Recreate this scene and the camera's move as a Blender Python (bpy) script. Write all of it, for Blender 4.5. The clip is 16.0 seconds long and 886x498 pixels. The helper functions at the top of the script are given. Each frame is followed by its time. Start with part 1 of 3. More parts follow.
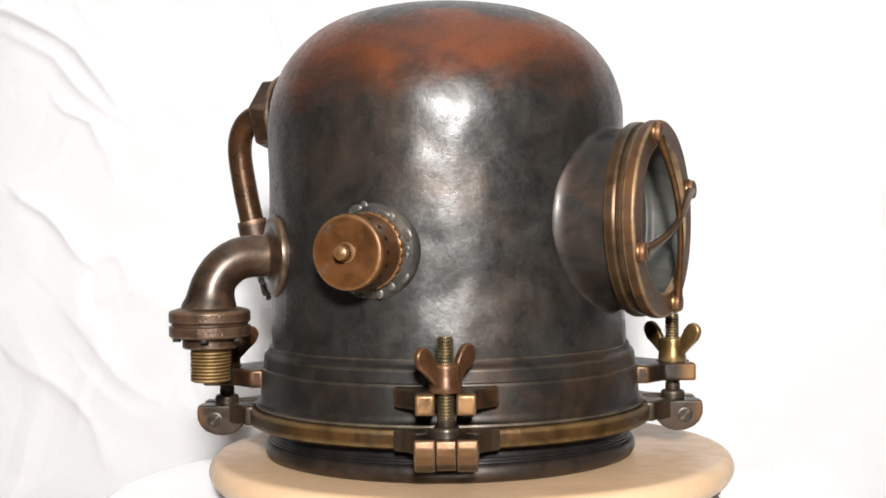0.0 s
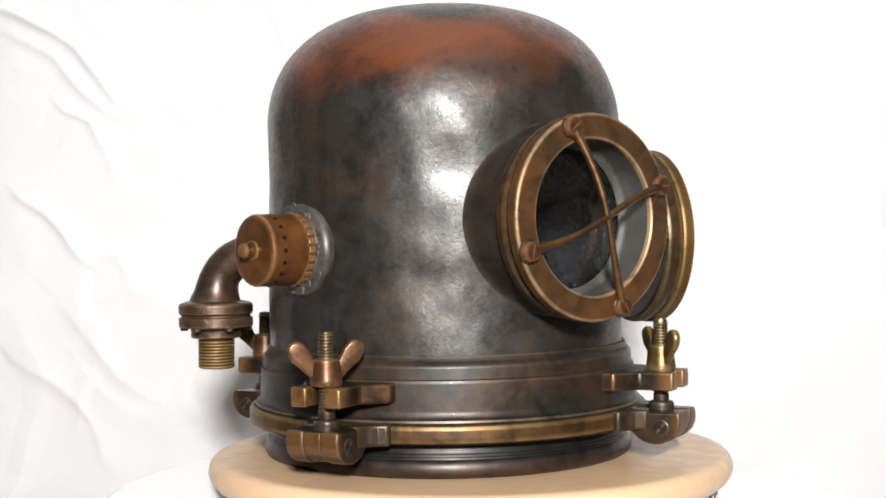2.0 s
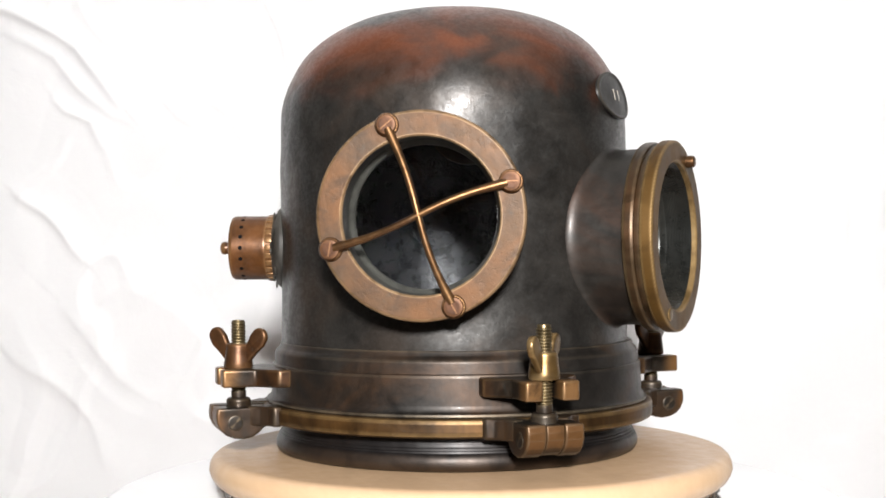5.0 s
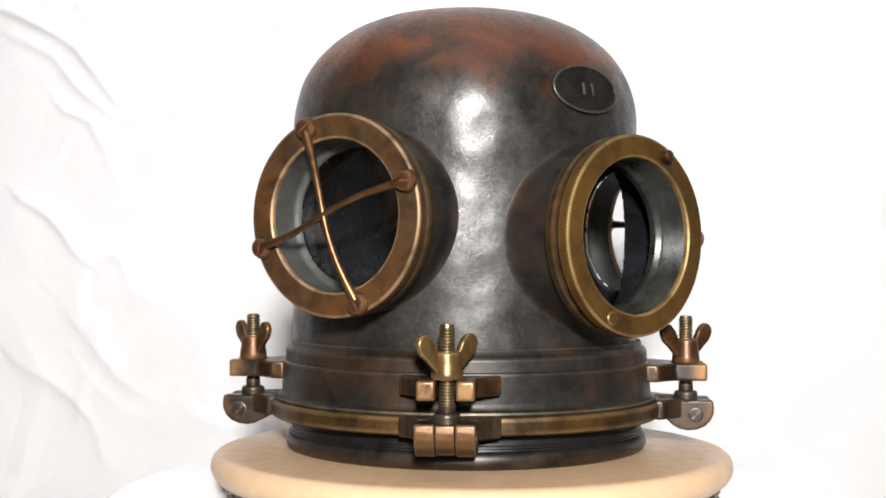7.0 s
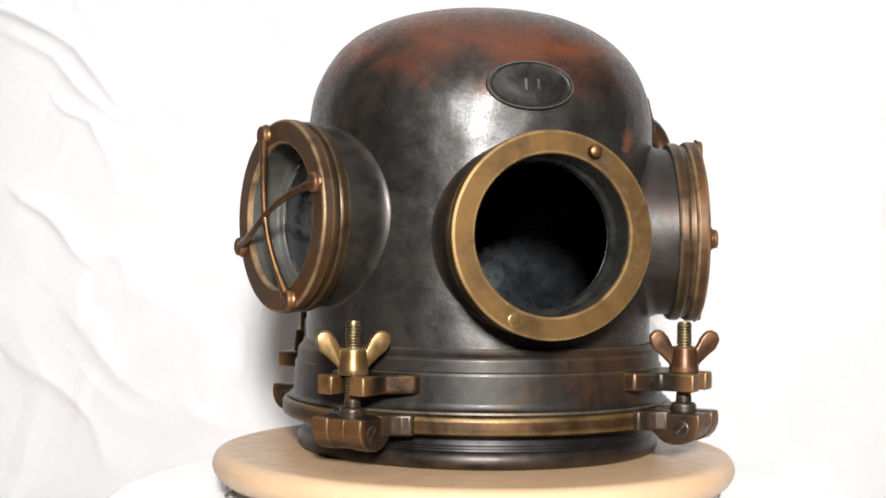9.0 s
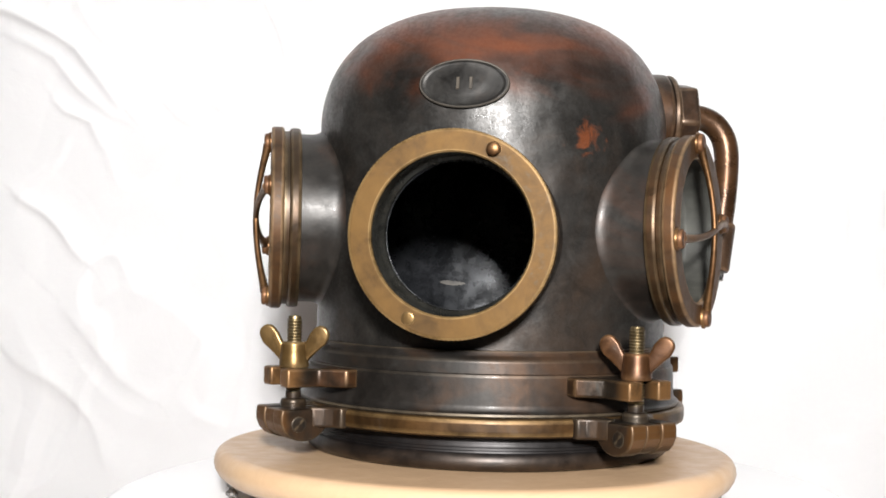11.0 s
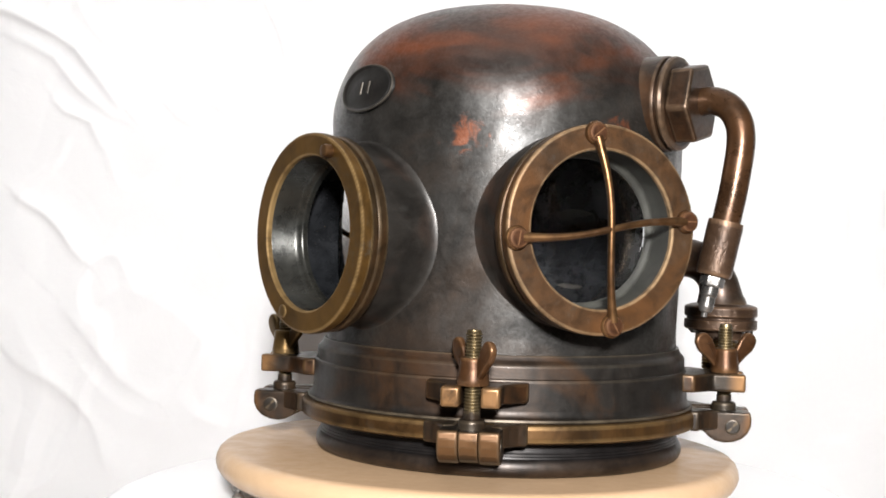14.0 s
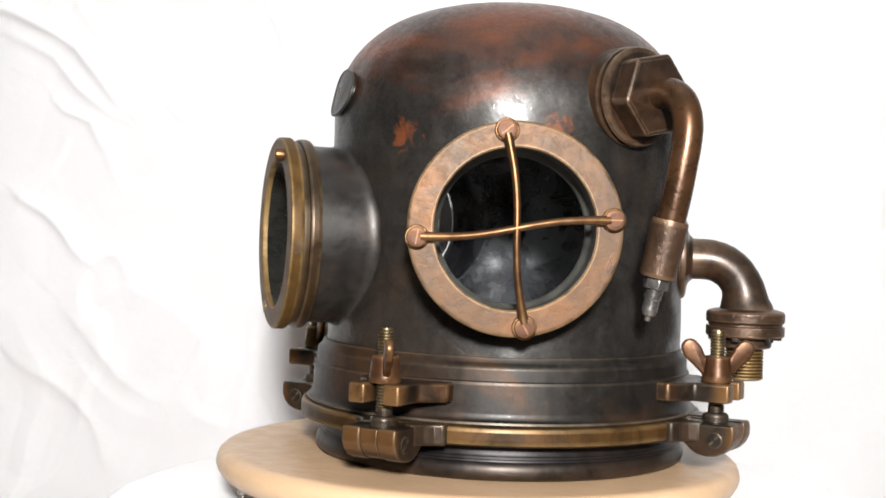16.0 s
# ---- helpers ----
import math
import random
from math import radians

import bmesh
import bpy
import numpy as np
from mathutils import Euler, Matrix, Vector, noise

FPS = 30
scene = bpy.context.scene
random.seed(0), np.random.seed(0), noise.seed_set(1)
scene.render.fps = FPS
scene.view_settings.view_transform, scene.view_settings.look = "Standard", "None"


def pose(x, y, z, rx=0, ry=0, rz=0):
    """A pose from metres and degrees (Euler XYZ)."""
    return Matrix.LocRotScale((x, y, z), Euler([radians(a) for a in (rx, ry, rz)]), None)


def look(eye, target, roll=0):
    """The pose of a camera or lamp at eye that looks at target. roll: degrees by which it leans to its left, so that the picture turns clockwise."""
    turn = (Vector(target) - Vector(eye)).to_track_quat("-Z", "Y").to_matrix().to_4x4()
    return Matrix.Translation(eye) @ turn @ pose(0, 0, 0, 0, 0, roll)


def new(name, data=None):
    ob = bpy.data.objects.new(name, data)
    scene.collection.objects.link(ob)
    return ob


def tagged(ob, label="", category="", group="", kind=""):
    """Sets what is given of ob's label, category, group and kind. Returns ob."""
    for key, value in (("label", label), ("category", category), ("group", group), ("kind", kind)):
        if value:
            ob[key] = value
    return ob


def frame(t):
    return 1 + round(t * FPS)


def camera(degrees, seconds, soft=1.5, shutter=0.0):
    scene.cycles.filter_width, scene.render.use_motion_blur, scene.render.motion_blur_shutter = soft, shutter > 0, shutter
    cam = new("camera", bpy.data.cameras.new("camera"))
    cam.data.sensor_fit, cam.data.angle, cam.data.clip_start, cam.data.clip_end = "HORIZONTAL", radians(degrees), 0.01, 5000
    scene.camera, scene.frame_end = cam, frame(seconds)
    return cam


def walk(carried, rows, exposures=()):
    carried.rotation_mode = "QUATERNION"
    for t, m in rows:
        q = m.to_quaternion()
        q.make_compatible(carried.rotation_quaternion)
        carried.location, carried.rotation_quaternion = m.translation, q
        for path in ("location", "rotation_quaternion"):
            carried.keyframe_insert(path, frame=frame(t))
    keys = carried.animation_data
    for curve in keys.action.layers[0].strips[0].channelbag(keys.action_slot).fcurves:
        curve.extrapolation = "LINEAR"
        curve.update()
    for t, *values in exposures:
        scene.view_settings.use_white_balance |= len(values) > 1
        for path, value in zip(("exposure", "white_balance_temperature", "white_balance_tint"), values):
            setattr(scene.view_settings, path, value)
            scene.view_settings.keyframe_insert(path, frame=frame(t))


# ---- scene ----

cam = camera(37.45, 16.0, soft=1.75)
EYE = Vector((0.0, -1.0, 0.1625))
YAW, PITCH, ROLL = 0.02446, 0.01108, 0.483
AIM = EYE + Vector((-math.sin(YAW) * math.cos(PITCH), math.cos(YAW) * math.cos(PITCH), -math.sin(PITCH)))
walk(cam, [(0.0, look(EYE, AIM, ROLL)), (16.0, look(EYE, AIM, ROLL))])

# seconds and degrees by which the turntable has turned
TURN = [(0, 0.00), (0.5, -6.68), (1, -13.25), (1.5, -19.97), (1.7, -22.71), (2, -26.90), (2.4, -32.66), (2.5, -34.14), (3, -41.67), (3.5, -49.19), (4, -56.84), (4.2, -59.78), (6.3, -86.58), (6.5, -89.04), (7, -95.05), (7.5, -101.30), (8, -107.06), (8.5, -113.92), (9, -120.97), (11.3, -150.13), (11.5, -153.13), (12, -161.10), (12.5, -168.50), (13, -175.71), (13.5, -182.33), (14, -188.13), (14.5, -193.62), (15, -198.77), (15.5, -203.92), (16, -208.68)]
CENTRE = (-0.0175, -0.0075)  # the helmet's axis on the turntable
LEAN = Vector((0, 0, 1)).rotation_difference(Vector((-0.0206, -0.0088, 1))).to_matrix().to_4x4()  # the board leans on its bearing


# ---- light ----
def area_lamp(name, eye, target, size, power, colour):
    data = bpy.data.lights.new(name, "AREA")
    data.shape, data.size, data.energy, data.color = "DISK", size, power, colour
    ob = new(name, data)
    ob.matrix_world = look(eye, target)
    return ob


world = bpy.data.worlds.new("room")
scene.world = world
world.use_nodes = True
world.node_tree.nodes["Background"].inputs[0].default_value = (0.97, 0.985, 1.0, 1)
world.node_tree.nodes["Background"].inputs[1].default_value = 0.3
area_lamp("key_lamp", (0.10, -2.0, 0.66), (0, 0.1, 0.14), 0.22, 142, (1.0, 0.985, 0.97))
# broad soft fill added under the ceiling to lift the shade; no fitting there
area_lamp("ceiling_fill", (0.0, -0.4, 2.45), (0, -0.4, 0), 2.6, 11, (0.98, 0.985, 1.0))
scene.view_settings.exposure = 0.0


# ---- materials ----
class Mat:
    """A node material with short ways to make its nodes."""

    def __init__(self, name, rough=0.5, metal=0.0):
        self.m = bpy.data.materials.new(name)
        self.m.use_nodes = True
        self.t = self.m.node_tree
        self.b = self.t.nodes["Principled BSDF"]
        self.b.inputs["Roughness"].default_value = rough
        self.b.inputs["Metallic"].default_value = metal
        self.co = self.t.nodes.new("ShaderNodeTexCoord").outputs["Object"]

    def link(self, a, b):
        self.t.links.new(a, b)

    def scaled(self, s):
        n = self.t.nodes.new("ShaderNodeMapping")
        n.inputs["Scale"].default_value = s
        self.link(self.co, n.inputs["Vector"])
        return n.outputs[0]

    def noise(self, scale, detail=5, rough=0.6, co=None, warp=0.0):
        n = self.t.nodes.new("ShaderNodeTexNoise")
        n.inputs["Scale"].default_value, n.inputs["Detail"].default_value = scale, detail
        n.inputs["Roughness"].default_value, n.inputs["Distortion"].default_value = rough, warp
        self.link(co or self.co, n.inputs["Vector"])
        return n.outputs[0]

    def ramp(self, fac, stops):
        n = self.t.nodes.new("ShaderNodeValToRGB")
        el = n.color_ramp.elements
        while len(el) < len(stops):
            el.new(0.5)
        for e, (pos, c) in zip(el, stops):
            e.position = pos
            e.color = (*c, 1) if isinstance(c, tuple) else (c, c, c, 1)
        self.link(fac, n.inputs[0])
        return n.outputs[0]

    def mix(self, fac, a, b, how="MIX"):
        n = self.t.nodes.new("ShaderNodeMix")
        n.data_type, n.blend_type = "RGBA", how
        for v, s in ((fac, n.inputs[0]), (a, n.inputs[6]), (b, n.inputs[7])):
            if isinstance(v, (int, float)):
                s.default_value = v
            elif isinstance(v, tuple):
                s.default_value = (*v, 1)
            else:
                self.link(v, s)
        return n.outputs[2]

    def math(self, how, a, b=0.0, clamp=False):
        n = self.t.nodes.new("ShaderNodeMath")
        n.operation, n.use_clamp = how, clamp
        for v, s in ((a, n.inputs[0]), (b, n.inputs[1])):
            if isinstance(v, (int, float)):
                s.default_value = v
            else:
                self.link(v, s)
        return n.outputs[0]

    def span(self, v, lo, hi):
        n = self.t.nodes.new("ShaderNodeMapRange")
        n.interpolation_type = "SMOOTHSTEP"
        n.inputs[1].default_value, n.inputs[2].default_value = lo, hi
        self.link(v, n.inputs[0])
        return n.outputs[0]

    def xyz(self):
        n = self.t.nodes.new("ShaderNodeSeparateXYZ")
        self.link(self.co, n.inputs[0])
        return n.outputs

    def colour(self, c):
        self.link(c, self.b.inputs["Base Color"])

    def rough(self, r):
        self.link(r, self.b.inputs["Roughness"])

    def bump(self, h, strength=0.3, dist=0.001):
        n = self.t.nodes.new("ShaderNodeBump")
        n.inputs["Strength"].default_value, n.inputs["Distance"].default_value = strength, dist
        self.link(h, n.inputs["Height"])
        if self.b.inputs["Normal"].is_linked:
            self.link(self.b.inputs["Normal"].links[0].from_socket, n.inputs["Normal"])
        self.link(n.outputs[0], self.b.inputs["Normal"])


def patina(name, base, worn, bare=None, rough=(0.30, 0.50), worn_at=(0.50, 0.66), metal=0.55, edge=None, coat=0.0, size=1.0, red=None, tip=None, spec=0.4, pits=0.0, drips=0.6):
    """Old darkened copper or brass: a mottled dark film, brown worn clouds, drip marks, dull green-grey bloom, and bright rubbed edges."""
    m = Mat(name, metal=metal)
    m.b.inputs["Specular IOR Level"].default_value = spec
    big = m.noise(9 * size, 5, 0.6, warp=0.9)
    mid = m.noise(34 * size, 6, 0.68, warp=0.5)
    small = m.noise(95 * size, 5, 0.7, warp=0.3)
    fine = m.noise(420, 3, 0.7)
    dark, pale = tuple(v * 0.55 for v in base), tuple(v * 1.4 for v in base)
    c = m.mix(m.ramp(mid, [(0.34, 0.0), (0.64, 1.0)]), dark, pale)
    c = m.mix(m.math("MULTIPLY", m.ramp(big, [(worn_at[0], 0.0), (worn_at[1], 1.0)]), m.ramp(mid, [(0.32, 0.25), (0.55, 1.0)])), c, worn)
    drip = m.noise(1, 5, 0.65, m.scaled((62, 62, 7)), warp=0.3)
    c = m.mix(m.ramp(drip, [(0.50, 0.0), (0.68, drips)]), c, dark)
    grey = sum(base) / 3
    bloom = m.math("MULTIPLY", m.ramp(small, [(0.56, 0.0), (0.70, 0.5)]), m.ramp(big, [(0.38, 1.0), (0.52, 0.0)]))
    c = m.mix(bloom, c, (grey * 1.9, grey * 2.0, grey * 1.85))
    if red:
        z = m.xyz()[2]
        lo, lo1, hi, hi1 = red
        cloud = m.noise(1, 4, 0.55, m.scaled((7, 7, 16)), warp=0.8)
        h = m.math("ADD", z, m.math("MULTIPLY", m.math("SUBTRACT", cloud, 0.5), 0.13))
        band = m.math("MULTIPLY", m.span(h, lo, lo1), m.math("SUBTRACT", 1.0, m.span(h, hi, hi1)))
        band = m.math("MULTIPLY", band, m.ramp(m.noise(1, 4, 0.55, m.scaled((11, 11, 26)), warp=0.8), [(0.36, 0.14), (0.60, 1.0)]))
        c = m.mix(band, c, bare)
        for place, reach in (((0.0128, 0.1313, 0.2270), 0.013), ((-0.088, 0.098, 0.232), 0.012)):
            d = m.t.nodes.new("ShaderNodeVectorMath")
            d.operation = "DISTANCE"
            d.inputs[1].default_value = place
            m.link(m.co, d.inputs[0])
            wob = m.math("ADD", d.outputs["Value"], m.math("MULTIPLY", m.math("SUBTRACT", m.noise(70, 4, 0.7, warp=1.0), 0.5), 0.05))
            c = m.mix(m.math("MULTIPLY", m.math("SUBTRACT", 1.0, m.span(wob, reach * 0.1, reach * 1.1)), 0.8), c, tuple(v * 1.35 for v in bare))
    if tip:
        rubbed = m.math("MULTIPLY", m.span(m.xyz()[0], tip[0], tip[1]), m.ramp(mid, [(0.30, 0.2), (0.48, 1.0)]))
        c = m.mix(rubbed, c, tip[2])
    scratch = m.noise(1, 2, 0.5, m.scaled((520, 520, 26)), warp=0.2)
    c = m.mix(m.ramp(scratch, [(0.70, 0.0), (0.78, 0.35)]), c, pale)
    if edge:
        g = m.t.nodes.new("ShaderNodeNewGeometry")
        rub = m.math("MULTIPLY", m.ramp(g.outputs["Pointiness"], [(0.515, 0.0), (0.60, 1.0)]), m.ramp(mid, [(0.36, 0.3), (0.56, 1.0)]))
        c = m.mix(rub, c, edge)
    m.colour(c)
    mixed = m.math("ADD", m.math("MULTIPLY", mid, 0.5), m.math("MULTIPLY", small, 0.5))
    m.rough(m.ramp(mixed, [(0.36, rough[0]), (0.64, rough[1])]))
    if pits:
        m.bump(m.ramp(m.noise(240, 4, 0.7, warp=0.8), [(0.50, 1.0), (0.72, 0.0)]), pits, 0.0005)
    m.bump(m.noise(20, 3, 0.5), 0.13, 0.004)
    m.bump(small, 0.07, 0.0012)
    m.bump(fine, 0.09, 0.0004)
    if coat:
        m.b.inputs["Coat Weight"].default_value = coat
        m.link(m.ramp(m.noise(260, 4, 0.7, warp=0.6), [(0.40, 0.10), (0.60, 0.42)]), m.b.inputs["Coat Roughness"])
        m.link(m.b.inputs["Normal"].links[0].from_socket, m.b.inputs["Coat Normal"])
    return m.m


COPPER = (0.102, 0.028, 0.0092)
BODY = patina("dark_copper_patina", (0.0150, 0.0135, 0.0119), (0.029, 0.0190, 0.0130), COPPER, rough=(0.34, 0.50), worn_at=(0.50, 0.70), metal=0.42, coat=0.22, red=(0.250, 0.292, 0.314, 0.336), pits=0.10, drips=0.4)
COLLAR = patina("brown_copper_patina", metal=0.5, base=(0.0140, 0.0118, 0.0100), worn=(0.042, 0.0200, 0.0086), rough=(0.38, 0.54), worn_at=(0.50, 0.68), edge=(0.11, 0.085, 0.055), coat=0.05)
NECK = patina("neck_patina", (0.0165, 0.0145, 0.0126), (0.040, 0.0175, 0.0092), rough=(0.34, 0.52), worn_at=(0.52, 0.70), edge=(0.06, 0.050, 0.038), metal=0.4, spec=0.4, coat=0.05)
FLANGE = patina("worn_flange_brass", metal=0.6, base=(0.034, 0.0170, 0.0054), worn=(0.085, 0.0405, 0.0112), worn_at=(0.42, 0.62), rough=(0.36, 0.52), edge=(0.24, 0.155, 0.065))
BRASS = patina("aged_brass", metal=0.55, base=(0.062, 0.0315, 0.0072), worn=(0.086, 0.0450, 0.0105), worn_at=(0.42, 0.64), rough=(0.44, 0.58), edge=(0.34, 0.230, 0.105), drips=0.2, spec=0.3)
BRONZE = patina("brown_bronze", metal=0.5, base=(0.072, 0.0270, 0.0072), worn=(0.112, 0.0430, 0.0105), worn_at=(0.42, 0.64), rough=(0.30, 0.48), edge=(0.24, 0.135, 0.058), coat=0.10, drips=0.3)
SLEEVE = patina("brown_sleeve", metal=0.5, base=(0.048, 0.027, 0.016), worn=(0.080, 0.040, 0.022), rough=(0.30, 0.46), edge=(0.2, 0.12, 0.07), pits=0.4)
PIPE = patina("dull_copper_pipe", metal=0.6, base=(0.050, 0.0250, 0.0120), worn=(0.088, 0.0380, 0.0150), rough=(0.22, 0.38), worn_at=(0.44, 0.66), pits=0.15, drips=0.3)
BRIGHT = patina("bright_brass", metal=0.75, base=(0.105, 0.060, 0.020), worn=(0.160, 0.098, 0.037), worn_at=(0.42, 0.64), rough=(0.27, 0.44), edge=(0.36, 0.25, 0.12))
DARKRING = patina("blackened_ring", (0.0095, 0.0082, 0.0082), (0.016, 0.011, 0.009), rough=(0.32, 0.50), edge=(0.11, 0.065, 0.034))
GUNMETAL = patina("grey_gunmetal", (0.027, 0.0245, 0.0215), (0.040, 0.029, 0.019), rough=(0.45, 0.62), edge=(0.07, 0.060, 0.048))
STEEL = patina("dull_steel", (0.24, 0.23, 0.22), (0.32, 0.305, 0.29), rough=(0.2, 0.4), metal=0.9)
SOLDER = patina("grey_solder", (0.030, 0.028, 0.025), (0.055, 0.042, 0.028), rough=(0.36, 0.56), edge=(0.09, 0.080, 0.066), size=1.6, metal=0.35)
# flat black that paints the shade inside the vent holes
HOLE_SHADE = patina("hole_shade_black", (0.003, 0.003, 0.003), (0.004, 0.004, 0.004), rough=(0.8, 0.9), metal=0.0, spec=0.1)
INSIDE = patina("tarnished_inside", (0.0125, 0.0135, 0.0152), (0.026, 0.0270, 0.030), rough=(0.18, 0.38), metal=0.5, size=1.3)
VERDIGRIS = patina("verdigris_seat", (0.030, 0.030, 0.026), (0.052, 0.051, 0.043), rough=(0.5, 0.7), metal=0.2)


def glass_material():
    m = Mat("dusty_glass", rough=0.03)
    m.b.inputs["Transmission Weight"].default_value = 1.0
    m.b.inputs["IOR"].default_value = 1.4
    m.colour(m.ramp(m.noise(30, 4, 0.6), [(0.3, (0.93, 0.94, 0.95)), (0.7, (0.97, 0.98, 0.98))]))
    m.rough(m.ramp(m.noise(40, 5, 0.7), [(0.45, 0.0), (0.75, 0.05)]))
    m.bump(m.noise(26, 2, 0.4, warp=0.6), 0.03, 0.004)
    return m.m


def wood_material():
    m = Mat("varnished_pale_beech", rough=0.35)
    grain = m.noise(1, 6, 0.6, m.scaled((14, 160, 160)), warp=0.5)
    broad = m.noise(1, 3, 0.5, m.scaled((3, 22, 22)))
    c = m.mix(m.ramp(grain, [(0.30, 0.0), (0.75, 1.0)]), (0.385, 0.258, 0.154), (0.42, 0.285, 0.173))
    c = m.mix(m.ramp(broad, [(0.4, 0.0), (0.65, 0.25)]), c, (0.34, 0.22, 0.13))
    m.colour(c)
    m.rough(m.ramp(m.noise(60, 4), [(0.3, 0.3), (0.7, 0.5)]))
    m.bump(grain, 0.06, 0.0005)
    return m.m


def cloth_material(name, c0, c1):
    m = Mat(name, rough=0.9)
    m.colour(m.ramp(m.noise(3, 4), [(0.3, c0), (0.7, c1)]))
    weave = m.noise(900, 2, 0.5)
    m.bump(m.noise(9, 4, 0.55, warp=1.0), 0.2, 0.008)
    m.bump(weave, 0.1, 0.0003)
    return m.m


RIM = patina("brown_brass_rim", metal=0.5, base=(0.040, 0.0205, 0.0085), worn=(0.078, 0.0320, 0.0085), worn_at=(0.42, 0.62), rough=(0.42, 0.58), edge=(0.40, 0.270, 0.150), size=1.5, spec=0.42, drips=0.3, pits=0.15)
BAND = patina("dark_rim_band", (0.026, 0.0160, 0.0075), (0.052, 0.0240, 0.0090), worn_at=(0.42, 0.64), edge=(0.12, 0.085, 0.045), size=1.4)
GUARD = patina("rubbed_brass_bar", metal=0.88, base=(0.090, 0.045, 0.020), worn=(0.17, 0.094, 0.041), worn_at=(0.42, 0.64), size=1.6)
RIVET = patina("red_copper_rivet", metal=0.5, base=(0.052, 0.0210, 0.0090), worn=(0.084, 0.0340, 0.0140), rough=(0.42, 0.58), edge=(0.16, 0.080, 0.038), size=2.0, spec=0.25)
CLAMP = patina("worn_clamp", metal=0.6, base=(0.018, 0.0130, 0.0088), worn=(0.048, 0.0200, 0.0070), worn_at=(0.42, 0.58), edge=(0.17, 0.105, 0.052), size=1.6, tip=(0.168, 0.182, (0.145, 0.073, 0.027)))
LUG = patina("worn_hinge_lug", metal=0.5, base=(0.0150, 0.0130, 0.0108), worn=(0.036, 0.0190, 0.0090), worn_at=(0.42, 0.58), edge=(0.085, 0.062, 0.038), size=1.6, tip=(0.181, 0.188, (0.080, 0.0360, 0.0110)))
NUT = patina("brown_wing_nut", metal=0.6, base=(0.0540, 0.0230, 0.0090), worn=(0.0900, 0.0390, 0.0150), worn_at=(0.42, 0.64), edge=(0.19, 0.100, 0.045), size=1.8)
BOLT = patina("brass_thread", metal=0.88, base=(0.105, 0.075, 0.036), worn=(0.145, 0.107, 0.054), worn_at=(0.42, 0.64), edge=(0.29, 0.23, 0.135), size=2.0)
HEX = patina("dark_hex_bronze", metal=0.5, base=(0.026, 0.0165, 0.0110), worn=(0.060, 0.0270, 0.0122), worn_at=(0.44, 0.64), rough=(0.30, 0.46), edge=(0.16, 0.105, 0.065), size=1.6, coat=0.1)
PLATE = patina("dark_name_plate", (0.0135, 0.0124, 0.0112), (0.022, 0.016, 0.012), rough=(0.34, 0.5), size=2.0)
SEAT = patina("worn_grey_seat", (0.022, 0.0225, 0.0205), (0.040, 0.037, 0.030), rough=(0.22, 0.36), metal=0.6)
GLASS = glass_material()
WOOD = wood_material()
SHEET = cloth_material("white_cotton", (0.85, 0.85, 0.86), (0.89, 0.89, 0.90))
COVER = cloth_material("white_table_cover", (0.66, 0.66, 0.67), (0.72, 0.72, 0.73))


# ---- mesh helpers ----
def finish(bm, smooth=40):
    bmesh.ops.recalc_face_normals(bm, faces=bm.faces)
    lim = radians(smooth)
    for f in bm.faces:
        f.smooth = True
    for e in bm.edges:
        if len(e.link_faces) == 2 and e.calc_face_angle(0) > lim:
            e.smooth = False
    return bm


def part(name, bm, material, parent=None, label="", m=None, smooth=40):
    """Links a bmesh as one mesh object, under a thing or a part."""
    finish(bm, smooth)
    me = bpy.data.meshes.new(name)
    bm.to_mesh(me)
    bm.free()
    me.materials.append(material)
    ob = new(name, me)
    ob.parent = parent
    if m is not None:
        ob.matrix_basis = m
    return tagged(ob, label)


def lathe(profile, steps=64, closed=False, bm=None, m=None):
    """Turns a profile of (radius, height) about z; closed joins its end to its start."""
    bm = bm or bmesh.new()
    rings = []
    near, dense = 0.0009, []
    for i, (r, z) in enumerate(profile):  # loops close to the edges of long flats
        dense.append((r, z))
        if i + 1 < len(profile):
            r1, z1 = profile[i + 1]
            length = math.hypot(r1 - r, z1 - z)
            if length > 0.004:
                dense += [(r + (r1 - r) * s, z + (z1 - z) * s) for s in (near / length, 1 - near / length)]
    for r, z in dense:
        if r < 1e-6:
            rings.append([bm.verts.new((0, 0, z))] * steps)
        else:
            rings.append([bm.verts.new((r * math.cos(2 * math.pi * k / steps), r * math.sin(2 * math.pi * k / steps), z)) for k in range(steps)])
    pairs = list(zip(rings, rings[1:])) + ([(rings[-1], rings[0])] if closed else [])
    for a, b in pairs:
        for k in range(steps):
            vs = [a[k], a[(k + 1) % steps], b[(k + 1) % steps], b[k]]
            vs = [v for i, v in enumerate(vs) if v not in vs[:i]]
            if len(vs) > 2:
                bm.faces.new(vs)
    if m is not None:
        done = {v for r in rings for v in r}
        bmesh.ops.transform(bm, matrix=m, verts=list(done))
    return bm


